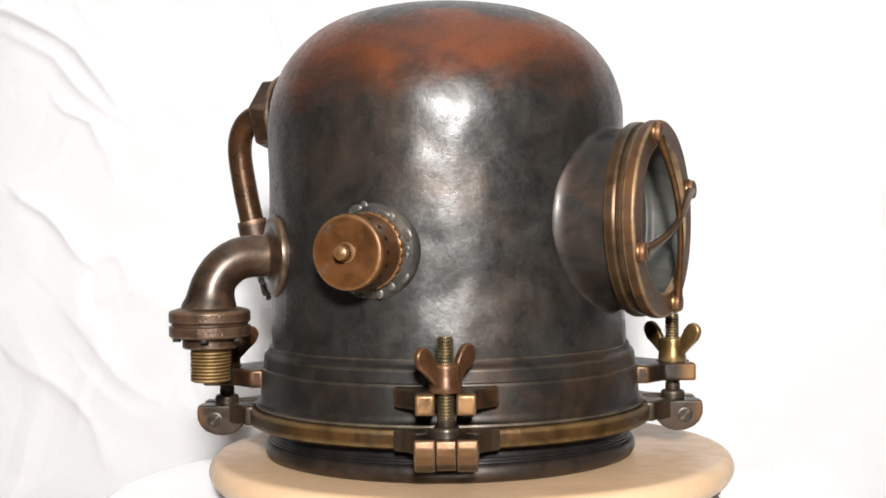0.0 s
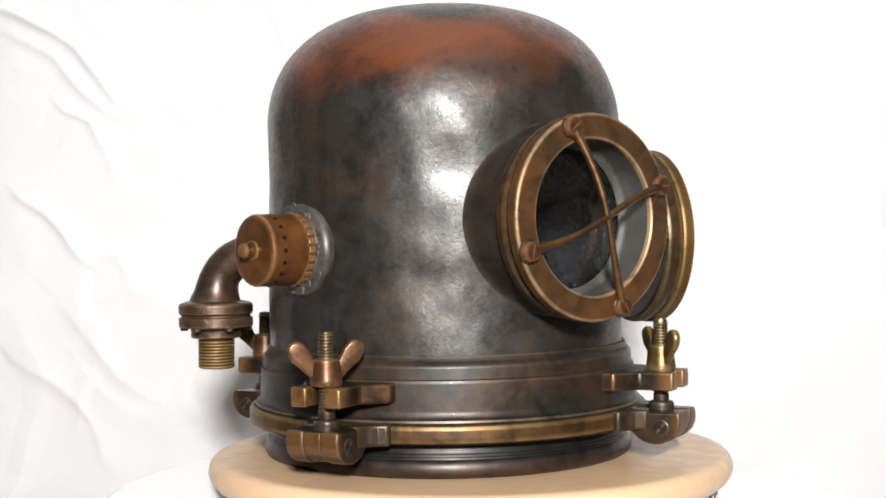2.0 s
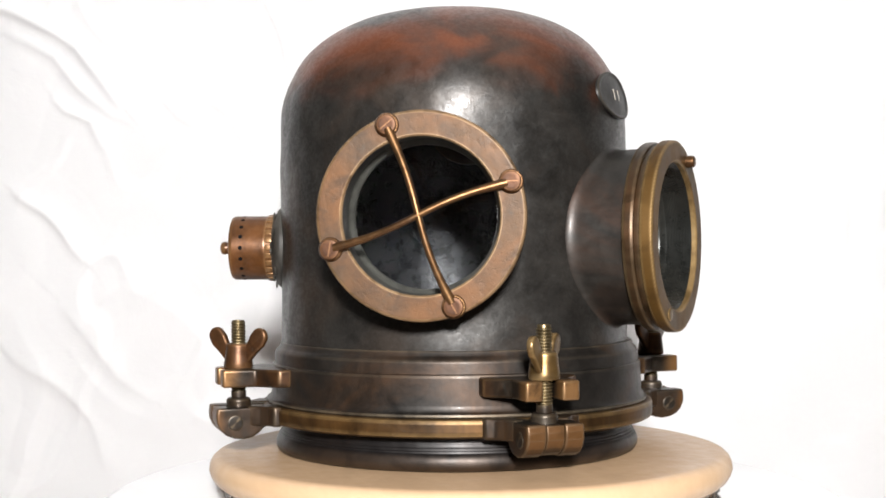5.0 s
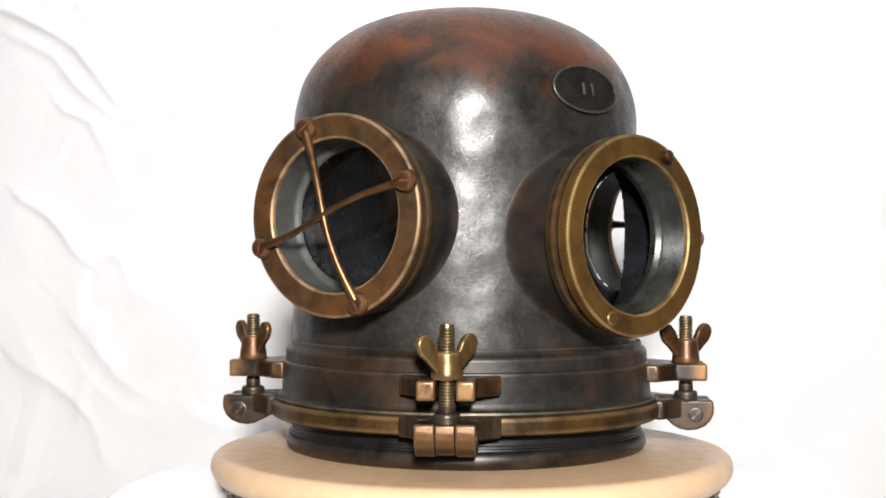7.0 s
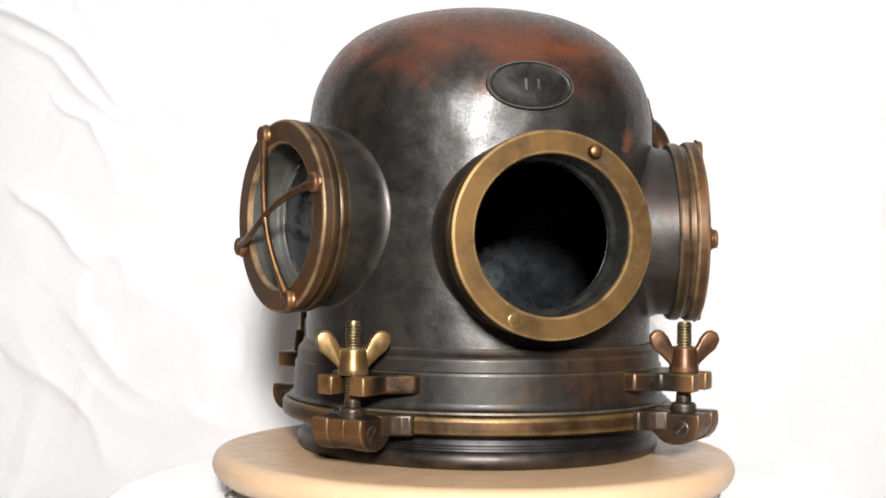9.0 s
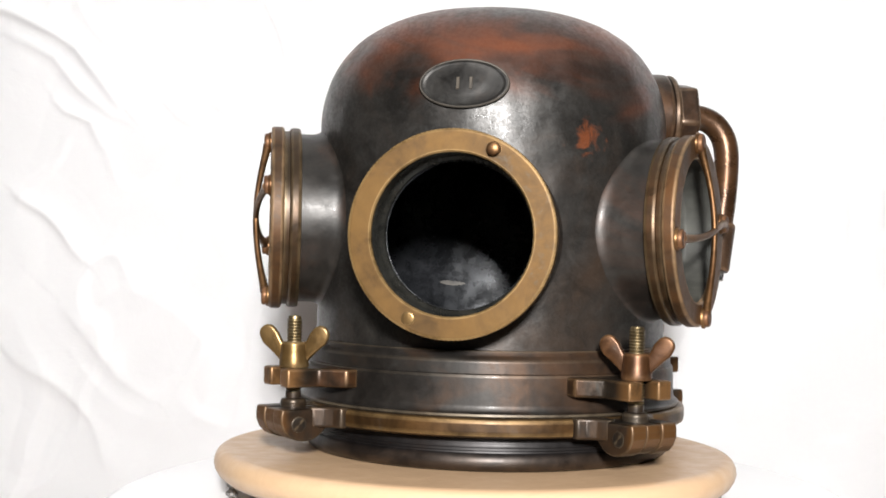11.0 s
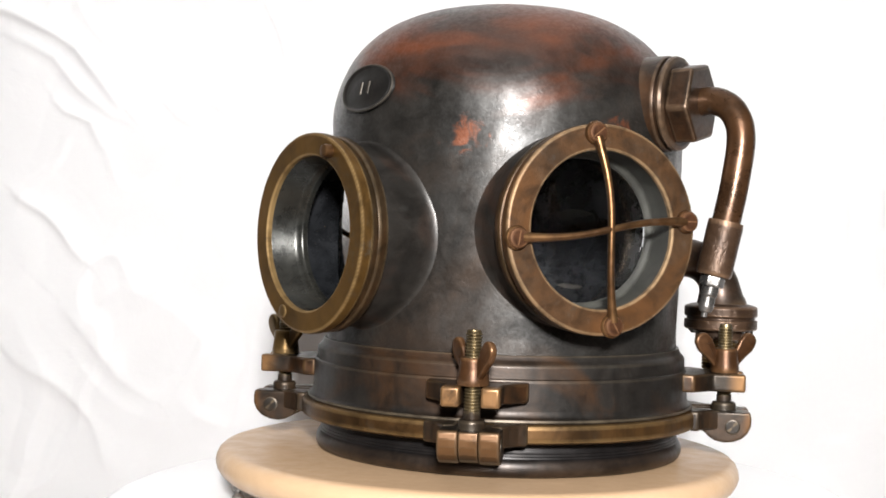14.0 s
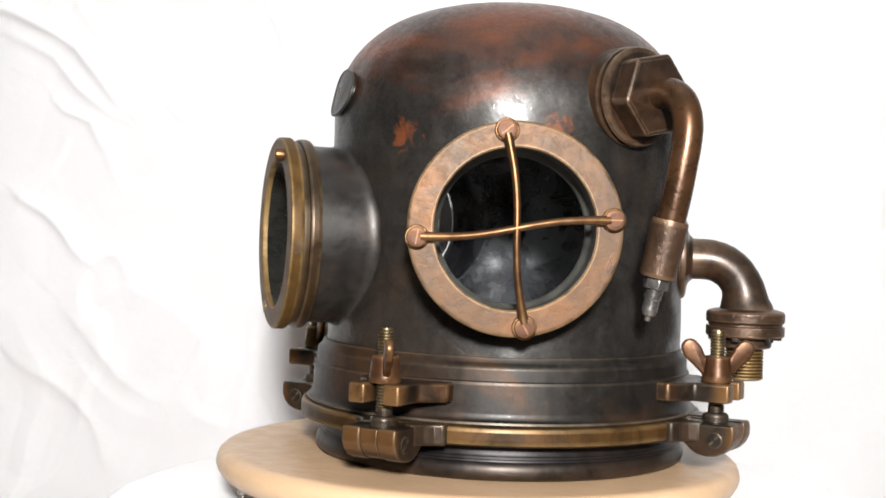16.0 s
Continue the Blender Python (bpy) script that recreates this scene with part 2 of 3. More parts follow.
def tube(points, radii, steps=20, bm=None, caps=True):
    """A round tube along points, with a radius at each."""
    bm = bm or bmesh.new()
    pts = [Vector(p) for p in points]
    side = Vector((0.31, 0.77, 0.55))
    rings = []
    for i, p in enumerate(pts):
        d = (pts[min(i + 1, len(pts) - 1)] - pts[max(i - 1, 0)]).normalized()
        u = (side - d * side.dot(d)).normalized()
        w = d.cross(u)
        side = u
        r = radii[i] if isinstance(radii, (list, tuple)) else radii
        rings.append([bm.verts.new(p + (u * math.cos(2 * math.pi * k / steps) + w * math.sin(2 * math.pi * k / steps)) * r) for k in range(steps)])
    for a, b in zip(rings, rings[1:]):
        for k in range(steps):
            bm.faces.new((a[k], a[(k + 1) % steps], b[(k + 1) % steps], b[k]))
    if caps:
        bm.faces.new(rings[0])
        bm.faces.new(rings[-1])
    return bm


def spline(points, n=8):
    """A smooth line through points."""
    p = [Vector(q) for q in points]
    p = [2 * p[0] - p[1]] + p + [2 * p[-1] - p[-2]]
    out = []
    for i in range(1, len(p) - 2):
        for k in range(n):
            t = k / n
            out.append(0.5 * (2 * p[i] + (p[i + 1] - p[i - 1]) * t + (2 * p[i - 1] - 5 * p[i] + 4 * p[i + 1] - p[i + 2]) * t * t
                              + (3 * p[i] - p[i - 1] - 3 * p[i + 1] + p[i + 2]) * t ** 3))
    return out + [p[-2]]


def box(x0, x1, y0, y1, z0, z1, bevel=0.0, bm=None):
    tmp = bmesh.new()
    bmesh.ops.create_cube(tmp, size=1)
    for v in tmp.verts:
        v.co = ((x0 + x1) / 2 + v.co.x * (x1 - x0), (y0 + y1) / 2 + v.co.y * (y1 - y0), (z0 + z1) / 2 + v.co.z * (z1 - z0))
    if bevel:
        bmesh.ops.bevel(tmp, geom=tmp.edges[:], offset=bevel, segments=3, affect="EDGES", profile=0.5)
    return joined(bm, tmp)


def joined(bm, tmp):
    if bm is None:
        return tmp
    me = bpy.data.meshes.new("tmp")
    tmp.to_mesh(me)
    tmp.free()
    bm.from_mesh(me)
    bpy.data.meshes.remove(me)
    return bm


def slab(outline, z0, z1, bevel=0.0, bm=None):
    """A flat outline (x, y) raised from z0 to z1, with rounded edges."""
    tmp = bmesh.new()
    f = tmp.faces.new([tmp.verts.new((x, y, z0)) for x, y in outline])
    up = bmesh.ops.extrude_face_region(tmp, geom=[f])["geom"]
    bmesh.ops.translate(tmp, vec=(0, 0, z1 - z0), verts=[v for v in up if isinstance(v, bmesh.types.BMVert)])
    bmesh.ops.recalc_face_normals(tmp, faces=tmp.faces)
    if bevel:
        sharp = [e for e in tmp.edges if e.calc_face_angle(0) > radians(35)]
        bmesh.ops.bevel(tmp, geom=sharp, offset=bevel, segments=3, affect="EDGES", profile=0.5)
        bmesh.ops.inset_individual(tmp, faces=[f for f in tmp.faces if f.calc_area() > 2e-5], thickness=0.0011)
    return joined(bm, tmp)


def outward(az, dist, z, tilt=0.0):
    """A pose on the helmet whose z axis points outward at the azimuth az, x to the side and y up."""
    a = radians(az)
    n = Vector((math.cos(a) * math.cos(radians(tilt)), math.sin(a) * math.cos(radians(tilt)), math.sin(radians(tilt))))
    x = Vector((-math.sin(a), math.cos(a), 0))
    y = n.cross(x)
    m = Matrix((x, y, n)).transposed().to_4x4()
    m.translation = Vector((math.cos(a) * dist, math.sin(a) * dist, z))
    return m


# ---- the room and the white sheet ----
def room():
    m = Mat("grey_wall_paint", rough=0.85)
    m.colour(m.ramp(m.noise(4, 4), [(0.3, (0.11, 0.11, 0.11)), (0.7, (0.14, 0.14, 0.135))]))
    m.bump(m.noise(200, 3), 0.1, 0.001)
    lo, hi, top = Vector((-2.4, -3.2)), Vector((2.4, 1.6)), 1.75
    bot = -0.78
    walls = {"wall_north": (lo.x, hi.x, hi.y, hi.y + 0.1), "wall_south": (lo.x, hi.x, lo.y - 0.1, lo.y),
             "wall_east": (hi.x, hi.x + 0.1, lo.y - 0.1, hi.y + 0.1), "wall_west": (lo.x - 0.1, lo.x, lo.y - 0.1, hi.y + 0.1)}
    for n, (x0, x1, y0, y1) in walls.items():
        tagged(part(n, box(x0, x1, y0, y1, bot, top + 0.8), m.m), "plain grey painted room wall out of the light", "wall", kind="structure")
    fl = Mat("brown_floor", rough=0.5)
    fl.colour(fl.ramp(fl.noise(1, 5, 0.6, fl.scaled((2, 30, 1))), [(0.3, (0.14, 0.085, 0.05)), (0.7, (0.22, 0.14, 0.085))]))
    tagged(part("floor", box(lo.x - 0.1, hi.x + 0.1, lo.y - 0.1, hi.y + 0.1, bot - 0.1, bot), fl.m), "brown wooden room floor under the table", "floor", kind="structure")
    ce = Mat("white_ceiling_paint", rough=0.9)
    ce.colour(ce.ramp(ce.noise(5, 3), [(0.3, (0.55, 0.54, 0.52)), (0.7, (0.6, 0.59, 0.57))]))
    tagged(part("ceiling", box(lo.x - 0.1, hi.x + 0.1, lo.y - 0.1, hi.y + 0.1, top + 0.8, top + 0.9), ce.m), "plain white painted room ceiling", "ceiling", kind="structure")


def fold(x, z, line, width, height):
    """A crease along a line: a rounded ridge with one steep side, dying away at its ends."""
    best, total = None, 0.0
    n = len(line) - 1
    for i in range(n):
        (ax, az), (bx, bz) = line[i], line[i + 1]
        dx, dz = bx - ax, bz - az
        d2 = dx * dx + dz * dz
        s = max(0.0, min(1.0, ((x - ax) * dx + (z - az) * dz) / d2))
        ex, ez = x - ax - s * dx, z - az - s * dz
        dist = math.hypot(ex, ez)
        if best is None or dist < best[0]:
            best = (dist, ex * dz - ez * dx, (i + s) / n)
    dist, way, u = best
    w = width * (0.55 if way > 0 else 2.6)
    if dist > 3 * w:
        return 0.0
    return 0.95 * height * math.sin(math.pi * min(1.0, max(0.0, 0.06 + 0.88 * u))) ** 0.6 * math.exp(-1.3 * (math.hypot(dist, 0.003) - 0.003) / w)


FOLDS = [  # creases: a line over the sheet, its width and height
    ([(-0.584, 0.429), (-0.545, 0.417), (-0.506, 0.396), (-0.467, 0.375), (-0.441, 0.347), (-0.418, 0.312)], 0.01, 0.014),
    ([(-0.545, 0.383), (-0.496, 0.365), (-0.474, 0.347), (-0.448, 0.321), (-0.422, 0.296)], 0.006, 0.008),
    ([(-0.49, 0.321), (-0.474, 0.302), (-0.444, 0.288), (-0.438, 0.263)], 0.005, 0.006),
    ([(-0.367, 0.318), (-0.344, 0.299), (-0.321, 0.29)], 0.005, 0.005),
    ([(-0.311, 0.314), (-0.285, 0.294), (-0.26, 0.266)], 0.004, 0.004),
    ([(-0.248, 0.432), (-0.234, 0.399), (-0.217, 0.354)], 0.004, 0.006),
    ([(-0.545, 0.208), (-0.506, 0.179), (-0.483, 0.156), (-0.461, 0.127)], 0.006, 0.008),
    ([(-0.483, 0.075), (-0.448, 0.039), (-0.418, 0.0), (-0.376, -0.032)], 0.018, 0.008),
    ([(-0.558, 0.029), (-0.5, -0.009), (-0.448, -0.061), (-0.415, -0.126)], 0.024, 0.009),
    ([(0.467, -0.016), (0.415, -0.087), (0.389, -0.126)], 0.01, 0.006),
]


def backdrop():
    bm = bmesh.new()
    xs = [-1.5 + 0.045 * i for i in range(20)] + [-0.6 + 0.0022 * i for i in range(193)] + [-0.1752 + 0.02 * i for i in range(40)] + [0.63 + 0.045 * i for i in range(20)]
    zs = [-0.75 + 0.03 * i for i in range(18)] + [-0.21 + 0.0027 * i for i in range(253)] + [0.48 + 0.04 * i for i in range(26)]
    nx = len(xs) - 1
    grid = []
    for z in zs:
        row = []
        for x in xs:
            y = 0.50 + 0.10 * x * x
            y -= 0.020 * noise.fractal(Vector((x * 2.1, z * 1.6, 3.3)), 1.0, 2.0, 3)
            y -= 0.005 * noise.noise(Vector((x * 7 + z * 4, z * 5 - x * 2, 8.1)))
            wx, wz = x + 0.012 * noise.noise(Vector((x * 14, z * 14, 1))), z + 0.012 * noise.noise(Vector((x * 14, z * 14, 5)))
            if z > -0.25 and abs(x) < 0.75:
                fade = max(0.0, min(1.0, (-0.12 - x) / 0.15))
                for k, (dense, tall) in enumerate(((5.2, 0.0045), (10.5, 0.0026))):
                    ridge = noise.noise(Vector((dense * (wx - 0.5 * wz), dense * (0.65 * wz + 0.42 * wx), 2.7 + 4 * k)))
                    y -= tall * max(0.0, 1 - 6 * abs(ridge)) * fade
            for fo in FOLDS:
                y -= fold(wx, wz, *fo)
            row.append(bm.verts.new((x, y, z)))
        grid.append(row)
    for a, b in zip(grid, grid[1:]):
        for i in range(nx):
            bm.faces.new((a[i], a[i + 1], b[i + 1], b[i]))
    bmesh.ops.solidify(bm, geom=bm.faces[:], thickness=0.002)
    tagged(part("backdrop_sheet", bm, SHEET, smooth=180), "creased white cotton sheet hung behind the table as a backdrop", "sheet", kind="structure")


def table():
    base = new("round_table")
    base.location = (0.005, 0.0, -0.75)
    tagged(base, "round table with a plain white covered top under the turntable", "table")
    r, top = 0.287, 0.75 - 0.0375
    part("tabletop", lathe([(0, top - 0.03), (r - 0.008, top - 0.03), (r - 0.002, top - 0.026), (r, top - 0.018), (r, top - 0.010), (r - 0.002, top - 0.003), (r - 0.008, top), (0, top)], 128), COVER, base)
    part("column", lathe([(0, 0.03), (0.03, 0.03), (0.028, 0.3), (0.026, top - 0.03), (0, top - 0.03)], 40), COVER, base)
    part("foot_plate", lathe([(0, -0.03), (0.2, -0.03), (0.2, -0.01), (0.19, 0.0), (0.05, 0.02), (0.03, 0.03), (0, 0.03)], 64), COVER, base)


# ---- the turntable ----
def turntable():
    base = new("turntable")
    tagged(base, "round pale beech turntable board on small steel feet", "turntable")
    e = pose(-0.0022, -0.0020, 0)
    r, h = 0.197, 0.023
    prof = [(0, -h), (0.184, -h), (0.189, -0.0215), (0.1935, -0.0180), (0.1960, -0.0140), (r, -0.0105), (0.1965, -0.0070), (0.1950, -0.0035), (0.1925, -0.0012), (0.1890, -0.0002), (0.186, 0), (0, 0)]
    part("board", lathe(prof, 160), WOOD, base, m=e)
    for k in range(15):
        a = radians(24 * k + 31)
        foot = lathe([(0, -h - 0.0105), (0.003, -h - 0.0102), (0.0046, -h - 0.0085), (0.0046, -h - 0.0070), (0.003, -h - 0.0055), (0.002, -h - 0.0040), (0.0038, -h - 0.0025), (0.0038, -h + 0.0005), (0, -h + 0.0005)], 16)
        part("foot", foot, STEEL, base, "small steel foot", m=e @ pose(0.1845 * math.cos(a), 0.1845 * math.sin(a), 0))
    part("bearing_ring", lathe([(0.05, -h - 0.0140), (0.115, -h - 0.0140), (0.115, -h), (0.05, -h)], 64, closed=True), STEEL, base, "steel bearing ring", m=e)
    return base


# ---- the helmet ----
RB, ZS, ZT = 0.1330, 0.240, 0.3338  # body radius, shoulder and top heights
WINDOWS = [  # centre of the face, azimuth and tilt of its axis, guarded, turn of the rivets
    ((0.1534, -0.0754, 0.172), -24.7, 0.0, True, 20.0), ((-0.0826, 0.1448, 0.1668), 121.9, 1.3, True, 6.5), ((0.1210, 0.1290, 0.1590), 47.0, 0.5, False, 26.0)]


def facing(place, az, tilt):
    m = outward(az, 0, 0, tilt)
    m.translation = Vector(place)
    return m


def body_radius(z):
    if z <= ZS:
        return RB
    t = min(1.0, (z - ZS) / (ZT - ZS))
    return RB * (1 - t ** 2.2) ** (1 / 2.75)


DENTS = [  # azimuth, height, depth and reach of the knocks in the shell
    (-71, 0.134, 0.0014, 0.015), (-60, 0.206, 0.0013, 0.016), (-66, 0.170, 0.0008, 0.012), (-92, 0.12, 0.0008, 0.018), (10, 0.13, 0.0008, 0.014), (84, 0.12, 0.0009, 0.016), (70, 0.275, 0.0006, 0.01),
    (-45, 0.285, 0.0008, 0.014), (120, 0.283, 0.0008, 0.012)]


def body_point(az, z, inset=0.0):
    r = body_radius(z)
    d = Vector((math.cos(az), math.sin(az), 0))
    n = noise.fractal(Vector((d.x * 3, d.y * 3, z * 18)), 1.0, 2.0, 3)
    off = Vector((0, 0, z - (inset if z > ZS + 0.03 else 0)))
    r += 0.0013 * math.cos(az + radians(123)) ** 3 * min(1.0, r / 0.08)  # slightly out of round
    for daz, dz, deep, wide in DENTS:
        turn = (az - radians(daz) + math.pi) % (2 * math.pi) - math.pi
        r -= deep * math.exp(-((turn * RB) ** 2 + (z - dz) ** 2) / wide ** 2)
    return d * max(0.0, r - inset + 0.0011 * n * min(1.0, r / 0.05)) + off


def shell(inset, z0):
    bm = bmesh.new()
    n, rings = 220, []
    levels = [z0 + (ZS - z0) * j / 64 for j in range(64)]
    levels += [ZS + (ZT - ZS) * math.sin(math.pi / 2 * j / 34) for j in range(34)]
    for z in levels:
        rings.append([bm.verts.new(body_point(2 * math.pi * k / n, z, inset)) for k in range(n)])
    tip = bm.verts.new((0, 0, ZT - inset))
    for a, b in zip(rings, rings[1:]):
        for k in range(n):
            bm.faces.new((a[k], a[(k + 1) % n], b[(k + 1) % n], b[k]))
    for k in range(n):
        bm.faces.new((rings[-1][k], rings[-1][(k + 1) % n], tip))
    # the openings of the windows
    gone = set()
    for place, az, tilt, _, _ in WINDOWS:
        inv = facing(place, az, tilt).inverted()
        for f in bm.faces:
            c = inv @ f.calc_center_median()
            if c.z > -0.12 and math.hypot(c.x, c.y) < 0.0630:
                gone.add(f)
    bmesh.ops.delete(bm, geom=list(gone), context="FACES")
    return bm


def window_neck(m):
    """The round neck that stands out of the body, with its soft flare at the foot."""
    bm = bmesh.new()
    n, rows = 120, []

    def on_body(x, y):
        """Depth below the face at which the line (x, y) meets the body."""
        lo, hi = 0.0, 0.13
        for _ in range(26):
            mid = (lo + hi) / 2
            p = m @ Vector((x, y, -mid))
            skin = body_point(math.atan2(p.y, p.x), p.z)
            if math.hypot(p.x, p.y) > math.hypot(skin.x, skin.y):
                lo = mid
            else:
                hi = mid
        return lo

    for k in range(n):
        a = 2 * math.pi * k / n
        ca, sa = math.cos(a), math.sin(a)
        foot = 0.0640 + 0.0040
        dfoot = on_body(foot * ca, foot * sa) + 0.0006
        dtube = max(0.019, on_body(0.0640 * ca, 0.0640 * sa) - 0.008)
        col = [(0.0640, 0.017), (0.0640, dtube)]
        p0, p1, p2 = Vector((0.0640, dtube)), Vector((0.0640, on_body(0.0640 * ca, 0.0640 * sa) - 0.0005)), Vector((foot, dfoot))
        for s in (0.15, 0.3, 0.45, 0.6, 0.75, 0.9, 1.0):
            q = p0 * (1 - s) ** 2 + p1 * 2 * s * (1 - s) + p2 * s * s
            col.append((q.x, q.y))
        rows.append([bm.verts.new((r * ca, r * sa, -d)) for r, d in col])
    for i in range(n):
        a, b = rows[i], rows[(i + 1) % n]
        for j in range(len(a) - 1):
            bm.faces.new((a[j], b[j], b[j + 1], a[j + 1]))
    # bore, cut off flush with the inside of the wall
    hollow = bmesh.new()
    bore = []
    for k in range(n):
        a = 2 * math.pi * k / n
        ca, sa = math.cos(a), math.sin(a)
        end = on_body(0.0620 * ca, 0.0620 * sa) + 0.0065
        far = on_body(0.0655 * ca, 0.0655 * sa) + 0.0066
        bore.append([hollow.verts.new((r * ca, r * sa, -d)) for r, d in ((0.0495, 0.0318), (0.0620, 0.0325), (0.0620, max(0.034, end)), (0.0655, max(0.0345, far)))])
    for i in range(n):
        a, b = bore[i], bore[(i + 1) % n]
        for j in range(3):
            hollow.faces.new((a[j], b[j], b[j + 1], a[j + 1]))
    return bm, hollow


def guard_bar(turn, side):
    """A cast bar across the window, bowed outward, with flat round ends that hug the rivets."""
    pts = []
    for k in range(21):
        s = -1 + k / 10
        pts.append((0.0600 * s, 0.0020 * side * math.sin(s * math.pi), 0.0028 + 0.0078 * (1 - s * s) ** 1.2))
    bm = tube(pts, [0.0023 + 0.0013 * abs(-1 + k / 10) ** 4 for k in range(21)], 12)
    for sgn in (-1, 1):
        lathe([(0, 0.0001), (0.0080, 0.0001), (0.0080, 0.0012), (0.0072, 0.0022), (0, 0.0024)], 24, bm=bm, m=Matrix.Translation((0.0630 * sgn, 0, 0)))
    bmesh.ops.rotate(bm, cent=(0, 0, 0), matrix=Matrix.Rotation(turn, 3, "Z"), verts=bm.verts)
    return bm


def rivet(r, h):
    """A low round head with a filed slot."""
    bm = lathe([(0, 0), (r * 1.0, 0), (r, h * 0.6), (r * 0.9, h * 0.9), (r * 0.7, h), (0, h)], 24)
    return box(-r * 0.72, r * 0.72, -0.0004, 0.0004, h * 0.9, h + 0.00015, 0.0, bm) if r > 0.006 else bm


def window(helmet, place, az, tilt, guarded, turn):
    m = facing(place, az, tilt)
    neck, hollow = window_neck(m)
    w = part("window", neck, NECK, helmet, "guarded round window" if guarded else "open round front window with a plain brass rim", m, 60)
    ri = 0.052 if guarded else 0.0535
    part("bore", hollow, INSIDE, w, "dark tarnished bore")
    plate = [(ri, -0.004), (ri, -0.001), (ri + 0.001, 0), (0.0675, 0), (0.0688, -0.0008), (0.0692, -0.002), (0.0692, -0.0078), (0.0682, -0.0092), (0.0660, -0.0098), (0.060, -0.0098)]
    bm = lathe(plate, 288, closed=True)
    if not guarded:
        for v in bm.verts:
            if math.hypot(v.co.x, v.co.y) > 0.0691 and round(math.atan2(v.co.y, v.co.x) / (2 * math.pi) * 288) % 2:
                v.co.x *= 0.9945
                v.co.y *= 0.9945
    part("rim", bm, BRASS if not guarded else RIM, w, "aged brass rim")
    band = [(0.0645, -0.0095), (0.0660, -0.0096), (0.0660, -0.0135), (0.0676, -0.0140), (0.0684, -0.0155), (0.0684, -0.0200), (0.0674, -0.0218), (0.0645, -0.0222)]
    part("neck_band", lathe(band, 144, closed=True), BAND, w, "dark raised band behind the rim")
    wall = [(ri + 0.0006, -0.0038), (ri + 0.0003, -0.0240), (ri - 0.0010, -0.0262), (ri - 0.0028, -0.0270), (ri - 0.0034, -0.0282), (ri - 0.0036, -0.0288), (ri - 0.0036, -0.0320), (ri - 0.001, -0.0322)]
    if not guarded:
        wall = [(ri + 0.0006, -0.0038)] + [(ri + 0.0003 + 0.00022 * math.cos(1.57 * k), -0.0042 - 0.0003 * k) for k in range(66)] + wall[2:]
    part("glass_seat", lathe(wall, 96), VERDIGRIS if guarded else SEAT, w, "grey-green glass seat" if guarded else "worn grey threaded seat")
    if guarded:
        part("glass", lathe([(0, -0.0320), (ri - 0.0040, -0.0316), (ri - 0.0040, -0.0285), (0, -0.0285)], 64), GLASS, w, "dusty clear glass pane").visible_shadow = False
        for k in range(2):
            part("guard_bar", guard_bar(radians(turn + 90 * k), 1 - 2 * k), GUARD, w, "thin bowed brass guard bar")
        for k in range(4):
            a = radians(turn + 90 * k)
            part("rivet", rivet(0.0068, 0.0032), RIVET, w, "round copper rivet head", pose(0.0630 * math.cos(a), 0.0630 * math.sin(a), 0.0022, 0, 0, 40 * k))
    else:
        for k in range(2):
            a = radians(90 - turn + 180 * k)
            part("pin", rivet(0.0046, 0.0015 if k else 0.0065), BRIGHT if k else GUARD, w, "short brass pin", pose(0.0615 * math.cos(a), 0.0615 * math.sin(a), -0.0003))


def screw(r, z0, z1, pitch=0.0021):
    """A threaded rod."""
    prof = [(0, z0), (r * 0.9, z0)]
    z = z0
    while z + pitch < z1:
        prof += [(r * 0.86, z + 0.1 * pitch), (r, z + 0.4 * pitch), (r, z + 0.6 * pitch), (r * 0.86, z + 0.9 * pitch)]
        z += pitch
    return lathe(prof + [(r * 0.8, z1), (0, z1 + 0.0006)], 20)


